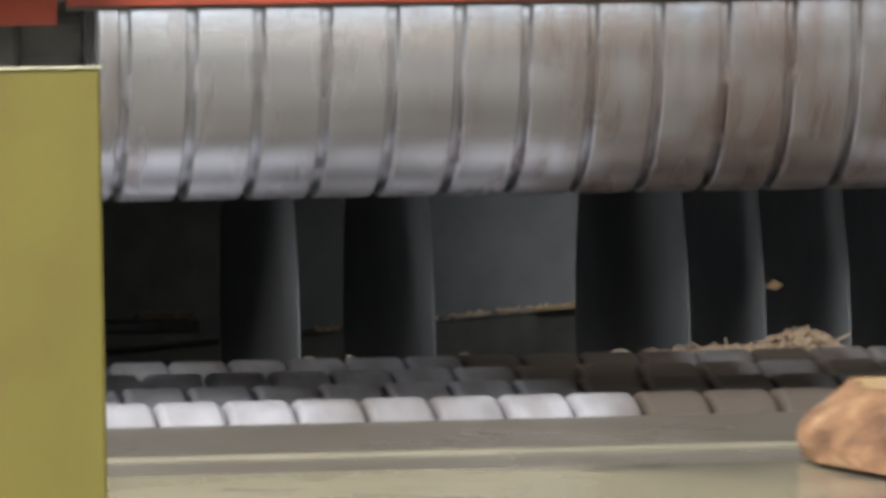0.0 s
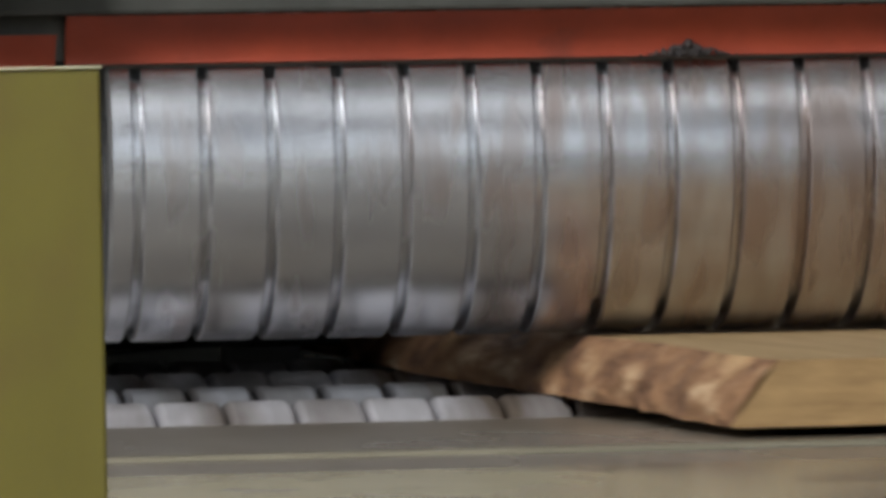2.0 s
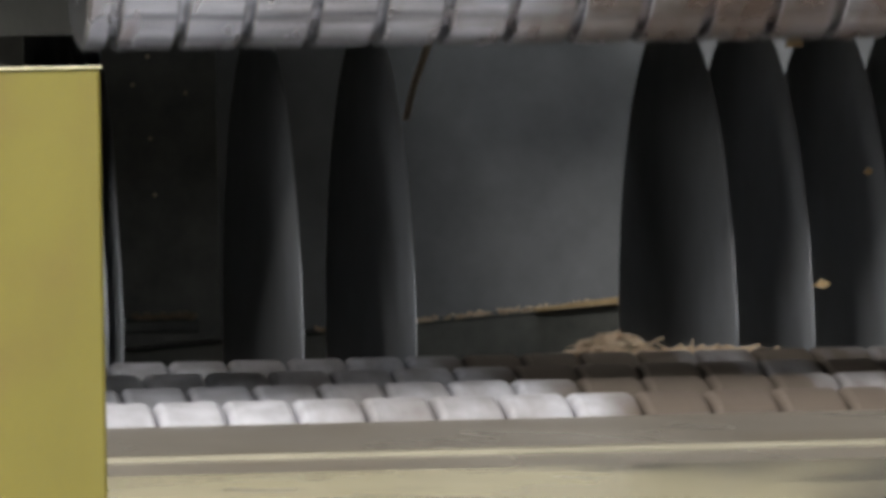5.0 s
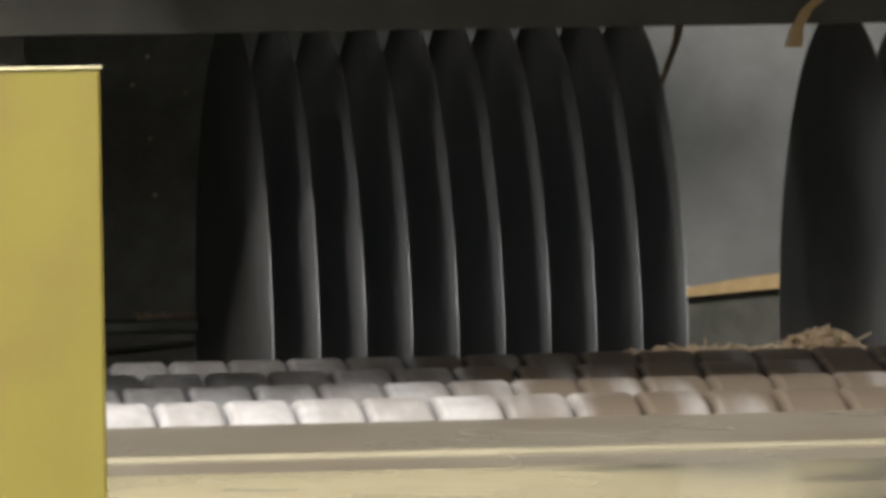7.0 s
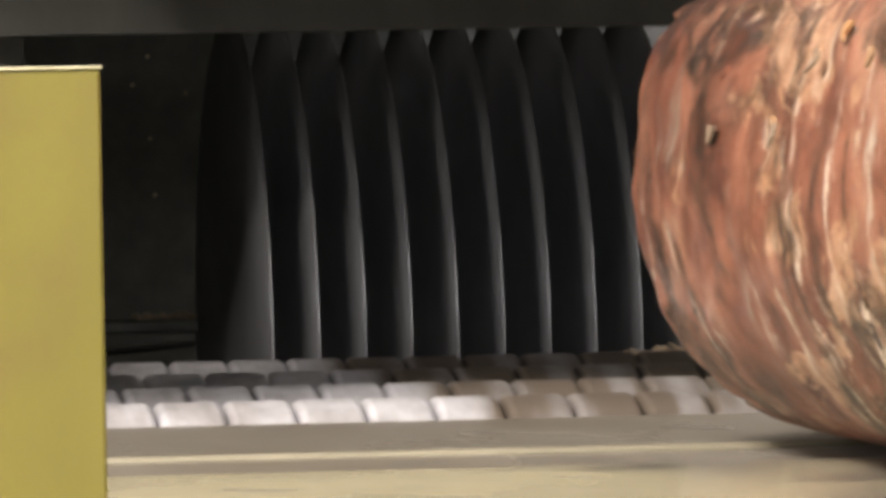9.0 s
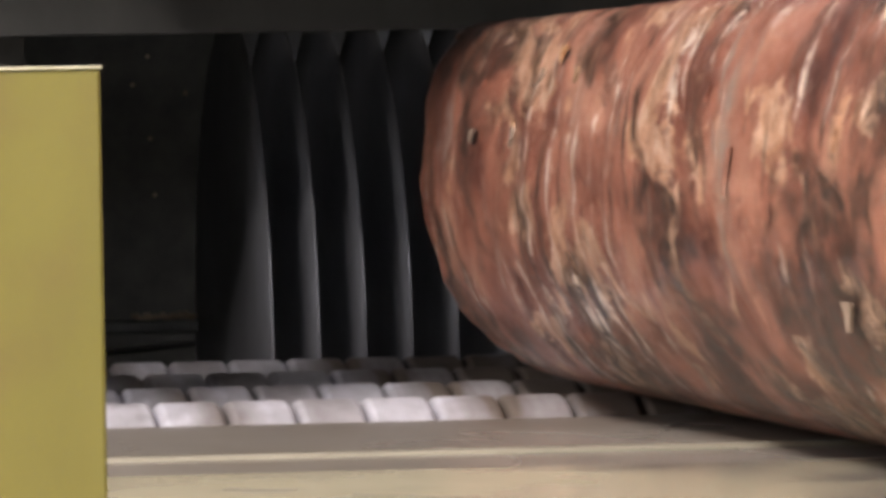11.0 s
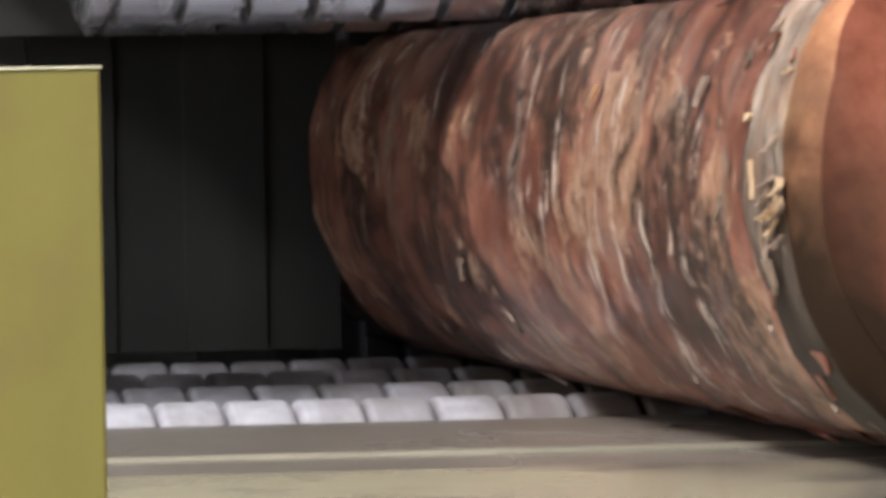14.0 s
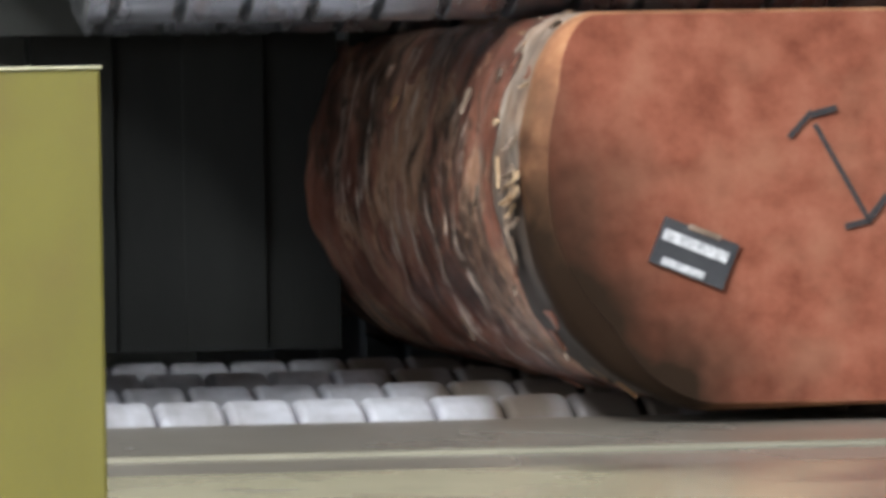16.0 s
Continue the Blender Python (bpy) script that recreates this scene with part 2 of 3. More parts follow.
def box(x0, x1, y0, y1, z0, z1, bevel=0.0, bm=None):
    bm = bm or bmesh.new()
    m = Matrix.LocRotScale(((x0 + x1) / 2, (y0 + y1) / 2, (z0 + z1) / 2), None, (x1 - x0, y1 - y0, z1 - z0))
    r = bmesh.ops.create_cube(bm, size=1, matrix=m)
    if bevel:
        edges = list({e for v in r["verts"] for e in v.link_edges})
        bmesh.ops.bevel(bm, geom=edges, offset=bevel, segments=2, affect="EDGES", profile=0.5)
    return bm


def lathe_x(profile, steps=72, closed=True):
    """A body of revolution about x from (x, radius) pairs."""
    bm = bmesh.new()
    rings = []
    for x, r in profile:
        rings.append([bm.verts.new((x, r * math.cos(2 * math.pi * k / steps), r * math.sin(2 * math.pi * k / steps))) for k in range(steps)])
    for a, b in zip(rings, rings[1:]):
        for k in range(steps):
            bm.faces.new((a[k], a[(k + 1) % steps], b[(k + 1) % steps], b[k]))
    if closed:
        bm.faces.new(rings[0])
        bm.faces.new(rings[-1])
    return bm


def empty(name, x=0, y=0, z=0):
    ob = new(name)
    ob.empty_display_size = 0.05
    ob.location = (x, y, z)
    return ob


# ---- the hall: an unseen shell added to close the place and shape its light ----
def hall():
    def slab(name, *a):
        return tagged(part(name, box(*a), PLASTER), "unseen pale painted plain hall wall", "wall", kind="structure")
    tagged(part("floor", box(-5, 7, -4.2, 13, -1.0, -0.9), CONCRETE), "worn grey concrete hall floor", "floor", kind="structure")
    tagged(part("ceiling", box(-5, 7, -4.2, 13, 4.0, 4.1), PLASTER), "unseen pale painted hall ceiling", "ceiling", kind="structure")
    slab("wall_east", 7, 7.2, -4.2, 13, -1, 4.1)
    slab("wall_west", -5.2, -5, -4.2, 0.6, -1, 4.1)
    slab("wall_west", -5.2, -5, 4.6, 13, -1, 4.1)
    slab("wall_west", -5.2, -5, 0.6, 4.6, -1, 0.8)
    slab("wall_west", -5.2, -5, 0.6, 4.6, 3.2, 4.1)
    slab("wall_north", -5, 7, 13, 13.2, -1, 4.1)
    # rear wall with a wide opening, made for a fill lamp
    slab("wall_south", -5, -1.0, -4.2, -4.0, -1, 4.1)
    slab("wall_south", 3.4, 7, -4.2, -4.0, -1, 4.1)
    slab("wall_south", -1.0, 3.4, -4.2, -4.0, -1, 0.8)
    slab("wall_south", -1.0, 3.4, -4.2, -4.0, 3.2, 4.1)


# ---- the machine ----
def machine():
    # the sill in front of the rollers
    sill = tagged(empty("front_sill"), "brown-grey steel sill with a worn lip", "sill")
    bm = box(0.2, 1.95, 4.575, 5.235, -0.06, -0.006, 0.002)
    for v in bm.verts:
        if v.co.y > 5.0 and v.co.z > -0.03:
            v.co.z -= 0.008
    part("sill_plate", bm, SILL, sill)
    part("lip", box(0.2, 1.95, 4.545, 4.562, -0.05, -0.004, 0.003), LIP, sill, "bright worn lip")
    part("lower_step", box(0.2, 1.95, 4.285, 4.54, -0.06, -0.008, 0.003), SILL, sill)
    table = tagged(empty("infeed_table"), "cream worn infeed table with a smooth top", "table")
    part("tabletop", box(-0.2, 1.95, -3.4, 4.28, -0.06, -0.003, 0.004), TABLE, table)
    for x in (-0.12, 1.85):
        for y in (-3.2, -0.8, 1.0, 4.1):
            part("leg", box(x - 0.04, x + 0.04, y - 0.04, y + 0.04, -0.9, -0.06, 0.004), SILL, table)
    tagged(part("machine_base", box(0.3, 1.85, 4.6, 6.9, -0.9, -0.3), DARK), "dark steel machine base under the rollers", "machine")
    # housing round the saws
    house = tagged(empty("saw_housing"), "dark steel housing around the saw blades", "housing")
    part("side_plate", box(0.50, 0.535, 6.3, 10.4, -0.9, 0.6), RUBBER, house)
    part("side_plate", box(2.6, 2.65, 5.55, 10.4, -0.9, 0.62), DARK, house)
    # Eight parts from here are out of view, added to keep light out.
    part("side_light_block", box(0.5, 0.98, 7.155, 8.9, 0.62, 0.66), DARK, house)
    part("hood", box(0.5, 2.65, 6.25, 7.15, 0.62, 0.66), DARK, house)
    part("roller_light_block", box(0.035, 1.9, 5.1, 6.2, 0.95, 0.97), DARK, house)
    part("end_light_block", box(0.5, 1.45, 8.905, 10.4, 0.62, 0.66), DARK, house)
    part("added_upright", box(0.035, 0.495, 6.3, 6.38, -0.9, 1.1, 0.004), RUBBER, house)
    part("front_light_block", box(0.035, 0.462, 5.09, 5.12, 0.35, 0.945, 0.004), DARK, house)
    part("cheek_light_block", box(0.0, 0.03, 5.3, 6.5, 0.46, 1.1, 0.004), DARK, house)
    part("bed_light_block", box(0.475, 0.5, 5.74, 6.295, -0.9, 0.12, 0.003), RUBBER, house)
    part("lintel", box(0.1, 2.6, 6.2, 6.24, 0.305, 0.66), RUBBER, house)
    part("back_panel", box(1.17, 2.6, 10.3, 10.34, -0.15, 0.62), PANEL, house, "grey painted steel back panel")
    part("back_plate", box(0.535, 1.165, 10.28, 10.34, -0.15, 0.62), DARK, house)
    bm = box(0.535, 2.6, 10.1, 10.3, -0.15, -0.077, 0.003)
    for v in bm.verts:
        if v.co.z > -0.1:
            v.co.z += 0.075 * (v.co.x - 1.5)
    part("ledge", bm, DARK, house)
    part("outfeed_bed", box(0.54, 1.85, 6.95, 12.9, -0.4, -0.34), DARK, house)
    part("bed_rail", box(0.54, 2.6, 6.47, 6.5, -0.3, -0.02), DARK, house)
    part("bracket", box(0.536, 0.77, 6.98, 7.04, 0.006, 0.02, 0.003), DARK, house)
    # flecks of sawdust stuck to the dark back plate
    bm = bmesh.new()
    for x, y, z in ((1.037, 10.265, 0.286), (1.118, 10.265, 0.272), (1.068, 10.265, 0.118), (1.129, 10.265, 0.369), (1.061, 10.265, 0.329), (1.198, 10.265, 0.353), (1.063, 10.265, 0.204)):
        bmesh.ops.create_icosphere(bm, subdivisions=1, radius=0.0035, matrix=Matrix.Translation((x, y + 0.012, z)))
    tagged(part("stuck_flecks", bm, CHIP), "pale sawdust flecks stuck on dark steel", "sawdust", kind="stuff")
    bm = bmesh.new()
    rng = random.Random(21)
    for k in range(60):
        s = rng.uniform(0.002, 0.006)
        bmesh.ops.create_cube(bm, size=1, matrix=Matrix.Translation((rng.uniform(0.705, 0.765), rng.uniform(6.98, 7.04), 0.02 + s * 0.4)) @ Euler((rng.random(), rng.random(), rng.random() * 3)).to_matrix().to_4x4()
                              @ Matrix.Diagonal((s * 2, s, s * 0.6, 1)))
    tagged(part("bracket_sawdust", bm, CHIP), "dull sawdust lying on a dark bracket", "sawdust", kind="stuff")
    # sawdust that lies along the ledge
    bm = bmesh.new()
    rng = random.Random(2)
    for k in range(700):
        x = rng.uniform(1.3, 2.5)
        s = rng.uniform(0.002, 0.006) * (1.3 if x > 1.8 else 0.8)
        bmesh.ops.create_cube(bm, size=1, matrix=Matrix.Translation((x, rng.uniform(10.1, 10.25), -0.076 + 0.075 * (x - 1.5) + s * 0.3)) @ Euler((rng.random(), rng.random(), rng.random() * 3)).to_matrix().to_4x4()
                              @ Matrix.Diagonal((s * 2.5, s, s * 0.5, 1)))
    tagged(part("sawdust", bm, CHIP), "pale sawdust lying along the ledge", "sawdust", kind="stuff")


BRAD = 0.14


def bed_rollers():
    """Four lower feed rollers, tops level, each grooved into rounded rings."""
    for y, shift in ((5.34, 0.003), (5.65, 0.0075), (5.975, 0.005), (6.285, 0.005)):
        th = tagged(empty("feed_roller", 0, y, -BRAD), "scuffed pale grooved steel lower feed roller", "roller", "lower feed rollers")
        prof = [(0.44, BRAD - 0.02)]
        g = 0.547 + shift - 2 * 0.0553
        while g < 1.66:
            if g > 0.46:
                half = ((0.0075, 0), (0.0055, 0.0006), (0.0036, 0.0022), (0.002, 0.0048), (0.0013, 0.008), (0.0012, 0.016))
                prof += [(g - w, BRAD - d) for w, d in half] + [(g + w, BRAD - d) for w, d in reversed(half)]
            g += 0.0553
        prof += [(1.68, BRAD - 0.02)]
        drum = part("drum", lathe_x(prof, 72), BED, th)
        part("shaft", lathe_x([(0.38, 0.03), (0.439, 0.03)], 24), DARK, th)
        part("shaft", lathe_x([(1.681, 0.03), (1.75, 0.03)], 24), DARK, th)
        LOWER.append(drum)


LOWER = []


# ---- rollers ----
RAD, GP = 0.14, 0.0523


def roller(name, y, label, x0=0.47):
    """A steel press roller with a groove every 52 mm; the drum turns on it."""
    th = tagged(empty(name, 0, y, 0.3), label, "roller")
    prof = [(x0, RAD - 0.004), (x0 + 0.003, RAD)]
    g = 0.520
    while g < x0 + 0.01:
        g += GP
    while g < 1.62:
        prof += [(g - 0.0052, RAD), (g - 0.004, RAD - 0.0012), (g - 0.0034, RAD - 0.011), (g + 0.0034, RAD - 0.011), (g + 0.004, RAD - 0.0012), (g + 0.0052, RAD)]
        g += GP
    prof += [(1.64, RAD), (1.643, RAD - 0.004)]
    drum = part("drum", lathe_x(prof, 96), STEEL, th, smooth=False)
    part("shaft", lathe_x([(x0 - 0.07, 0.035), (x0 - 0.001, 0.035)], 32), DARK, th)
    part("shaft", lathe_x([(1.644, 0.035), (1.72, 0.035)], 32), DARK, th)
    for x in (x0 - 0.07, 1.7):
        part("arm", box(x - 0.02, x + 0.02, -0.05, 0.3, -0.05, 0.08, 0.006), DARK, th)
    return th, drum


def guard():
    th = tagged(empty("roller_guard", 0, 5.185, 0.27), "red painted curved steel guard above the roller", "guard")

    def shell(x0, x1, drop):
        bm = bmesh.new()
        rows = []
        for k in range(13):
            u = k / 12
            y, z = -0.026 * u ** 2, 0.037 * u - drop
            rows.append([bm.verts.new(p) for p in ((x0, y, z), (x1, y, z), (x1, y + 0.008, z), (x0, y + 0.008, z))])
        for p, q in zip(rows, rows[1:]):
            for k in range(4):
                bm.faces.new((p[k], p[(k + 1) % 4], q[(k + 1) % 4], q[k]))
        bm.faces.new(rows[0])
        bm.faces.new(rows[-1])
        return bm
    part("beam", shell(0.474, 1.75, 0.0), RED, th)
    part("end_box", shell(0.33, 0.466, 0.014), RED, th)
    # Dark strip stands in for the shade on the guard's upper part.
    part("top_shade_strip", box(0.33, 1.75, -0.034, -0.004, 0.038, 0.1, 0.003), RUBBER, th)
    # Added dark sheet keeps the gap beside the end box dark.
    part("backing", box(0.34, 0.5, 0.009, 0.012, 0.003, 0.1), DARK, th)
    part("bottom_flange", box(0.474, 1.75, 0.0085, 0.0125, -0.003, 0.004, 0.001), DARK, th)
    bm = bmesh.new()
    rng = random.Random(8)
    for k in range(110):
        u = rng.gauss(0, 0.5)
        s = rng.uniform(0.0015, 0.004) * max(0.4, 1 - abs(u) * 0.6)
        bmesh.ops.create_icosphere(bm, subdivisions=1, radius=s, matrix=Matrix.Translation((0.962 + 0.035 * u, -0.002 + rng.uniform(-0.003, 0.001), 0.0 + rng.uniform(0, 0.010) * max(0, 1 - abs(u)))))
    part("dirt_clump", bm, INK, th, "dark caked sawdust")
    return th


# ---- saw blades ----
def blades(name, n, label):
    th = tagged(empty(name, 0, 6.725, 0.0), label, "saw blades")
    R = 0.33
    made = [part("blade", lathe_x([(-0.007, 0.06), (-0.007, R - 0.1), (-0.0062, R - 0.055), (-0.0047, R - 0.025), (-0.003, R - 0.009), (-0.0015, R - 0.002), (-0.0008, R), (0, R), (0, 0.06)], 96), BLADE, th, smooth=True) for k in range(n)]
    for b in made:
        b.data.set_sharp_from_angle(angle=radians(35))
    return th, made


# ---- timber ----
def section(n=72):
    """Outline (x, z) of the two-sided log: flat sawn top and bottom, round flanks; x from its near flank."""
    w, h = 0.40, 0.30
    pts = []
    for cx, cz, rx, rz, a0 in ((w - 0.11, 0.15, 0.11, 0.15, 0), (w - 0.11, 0.15, 0.11, 0.15, 90), (0.055, 0.175, 0.055, 0.125, 90), (0.15, 0.17, 0.15, 0.17, 180), (w - 0.11, 0.15, 0.11, 0.15, 270)):
        if (cx, a0) == (w - 0.11, 90):
            continue
        for k in range(n // 4):
            a = radians(a0 + 90 * k / (n // 4))
            pts.append((cx + rx * math.cos(a), cz + rz * math.sin(a)))
    return pts


LOGL = 3.14


def tail_inset(z):
    """How far the rounded rim of the tail stands in: little on the sawn flats, more on the flanks."""
    return 0.004 + (0.013 + 0.08 * max(0.0, 0.14 - z)) * min(1.0, max(0.0, min(z, 0.30 - z)) / 0.05)


def log_thing():
    """Lies along y with its tail face at y = 0; its nose at y = LOGL."""
    th = tagged(empty("log"), "thick debarked reddish log with torn bark fibres, sawn flat top", "log")
    sec = section(120)
    bm = bmesh.new()
    rings = []
    ny = 420
    for j in range(ny + 1):
        y = LOGL * (j / ny)
        ring = []
        for x, z in sec:
            v = Vector((x, y, z))
            cx, cz = x - 0.2, z - 0.15
            amp = 0.005 * noise.noise(Vector((x * 2, y * 6, z * 2))) + 0.006 * noise.noise(Vector((x * 6, y * 2, z * 6))) + 0.005 * noise.noise(Vector((x * 16, y * 9, z * 13))) + 0.003 * noise.noise(Vector((x * 50, y * 20, z * 40)))
            if j > ny - 6:
                amp -= 0.004 * (j - ny + 6) ** 1.3 * 0.25
            if y < 0.032:
                amp = amp * 0.6 * (y / 0.032) - tail_inset(z) * (1 - math.sqrt(max(0.0, 1 - (1 - y / 0.032) ** 2)))
            if y >= 0.032 and (z < 0.02 or z > 0.29):
                amp = min(amp, 0) * 0.25
            l = math.hypot(cx, cz)
            ring.append(bm.verts.new((x + cx / l * amp, y + 0.006 * noise.noise(Vector((x * 9, z * 9, j * 0.1))) * (1 if 0 < j < ny else 0), z + cz / l * amp)))
        rings.append(ring)
    m = len(sec)
    rim, band = 4, 19
    for a, b in zip(rings[band:], rings[band + 1:]):
        for k in range(m):
            bm.faces.new((a[k], a[(k + 1) % m], b[(k + 1) % m], b[k]))
    bm.faces.new(rings[-1])
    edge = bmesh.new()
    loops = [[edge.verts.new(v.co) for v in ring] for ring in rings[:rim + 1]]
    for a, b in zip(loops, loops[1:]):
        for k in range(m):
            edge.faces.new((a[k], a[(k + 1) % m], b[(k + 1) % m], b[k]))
    grey = bmesh.new()
    loops = [[grey.verts.new(v.co) for v in ring] for ring in rings[rim:band + 1]]
    for a, b in zip(loops, loops[1:]):
        for k in range(m):
            grey.faces.new((a[k], a[(k + 1) % m], b[(k + 1) % m], b[k]))
    for ring in rings[:band]:
        for v in ring:
            bm.verts.remove(v)
    part("trunk", bm, BARK, th, smooth=True)
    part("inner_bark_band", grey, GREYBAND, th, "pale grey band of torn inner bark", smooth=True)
    part("worn_rim", edge, RIM, th, "torn orange-brown rim, darker below, round the sawn end", smooth=True)
    bm = bmesh.new()
    bm.faces.new([bm.verts.new((x - (x - 0.2) / math.hypot(x - 0.2, z - 0.15) * tail_inset(z), -0.004, z - (z - 0.15) / math.hypot(x - 0.2, z - 0.15) * tail_inset(z))) for x, z in sec])
    r = bmesh.ops.extrude_face_region(bm, geom=list(bm.faces))
    bmesh.ops.translate(bm, verts=[e for e in r["geom"] if isinstance(e, bmesh.types.BMVert)], vec=(0, 0.006, 0))
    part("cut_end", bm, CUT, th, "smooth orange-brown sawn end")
    rng = random.Random(11)

    def ribbon(k0, y0, length, width, along, mat, name, lift):
        bm = bmesh.new()
        prev = None
        for s in range(9):
            u = s / 8
            kk = (k0 + (length * u / 0.0075 if not along else 0.6 * math.sin(3 * u))) % m
            i, fr = int(kk), kk - int(kk)
            x = sec[i][0] * (1 - fr) + sec[(i + 1) % m][0] * fr
            z = sec[i][1] * (1 - fr) + sec[(i + 1) % m][1] * fr
            n = Vector((x - 0.2, 0, z - 0.15)).normalized()
            y = y0 + (length * u if along else 0.004 * math.sin(4 * u + k0))
            off = 0.003 + lift * (u ** 2)
            ww = width * (1 - 0.7 * u) * 0.5
            side = Vector((0, 1, 0)) if not along else Vector((-n.z, 0, n.x))
            c = Vector((x, y, z)) + n * off
            cur = [bm.verts.new(c + side * ww), bm.verts.new(c - side * ww)]
            cur += [bm.verts.new(c - side * ww - n * 0.002), bm.verts.new(c + side * ww - n * 0.002)]
            if prev:
                for q in range(4):
                    bm.faces.new((prev[q], prev[(q + 1) % 4], cur[(q + 1) % 4], cur[q]))
            prev = cur
        part(name, bm, mat, th)

    # flank is the stretch of the outline between the flat top and the flat bottom
    for k in range(26):
        k0 = rng.uniform(m * 0.28, m * 0.7)
        ribbon(k0, rng.uniform(0.05, LOGL - 0.1), rng.uniform(0.01, 0.03), rng.uniform(0.008, 0.03), False, rng.choice((GREYFIB, BARK, BARK)), "bark_strip", rng.uniform(-0.001, 0.005))
    for k in range(22):
        k0 = m * 0.27 + (m * 0.42) * k / 22
        ribbon(k0, rng.uniform(0.04, 0.17), rng.uniform(0.006, 0.022), rng.uniform(0.008, 0.03), False, rng.choice((FIBRE, GREYFIB, GREYFIB, BARK)), "torn_fibre", rng.uniform(0.0, 0.004))
    for k in range(16):
        ribbon(m * 0.49 + rng.uniform(-4, 4), rng.uniform(0.03, 0.07), rng.uniform(0.006, 0.016), rng.uniform(0.008, 0.022), False, rng.choice((FIBRE, GREYFIB)), "torn_fibre", rng.uniform(0.004, 0.014))
    # the tag and the crayon mark on the cut end
    tag = part("tag", tilted(-22, 0.121, 0.117, 0.060, 0.036, -0.0085, -0.0045), TAGM, th, "dark plastic tag with white print")
    part("print_bar", tilted(-22, 0.122, 0.1225, 0.052, 0.0085, -0.0105, -0.0088), WHITE, tag)
    part("print_bar", tilted(-22, 0.112, 0.106, 0.034, 0.006, -0.0105, -0.0088), WHITE, tag)
    part("print_bar", tilted(-22, 0.129, 0.1325, 0.026, 0.004, -0.0105, -0.0088), GREYFIB, tag)
    part("arrow_shaft", tilted(-61, 0.235, 0.176, 0.082, 0.0036, -0.0065, -0.0045), INK, th)
    part("arrow_barb", tilted(52, 0.262, 0.148, 0.026, 0.005, -0.0065, -0.0045), INK, th)
    part("arrow_barb", tilted(14, 0.247, 0.137, 0.02, 0.0045, -0.0065, -0.0045), INK, th)
    part("arrow_tail", tilted(14, 0.222, 0.2215, 0.02, 0.005, -0.0065, -0.0045), INK, th)
    part("arrow_tail", tilted(47, 0.204, 0.212, 0.026, 0.004, -0.0065, -0.0045), INK, th)
    return th


def tilted(deg, cx, cz, w, h, y0, y1):
    bm = box(-w / 2, w / 2, y0, y1, -h / 2, h / 2)
    bmesh.ops.transform(bm, verts=bm.verts, matrix=Matrix.Translation((cx + 0.0045, 0, cz)) @ Matrix.Rotation(radians(-deg), 4, "Y"))
    return bm


SLABL = 3.08


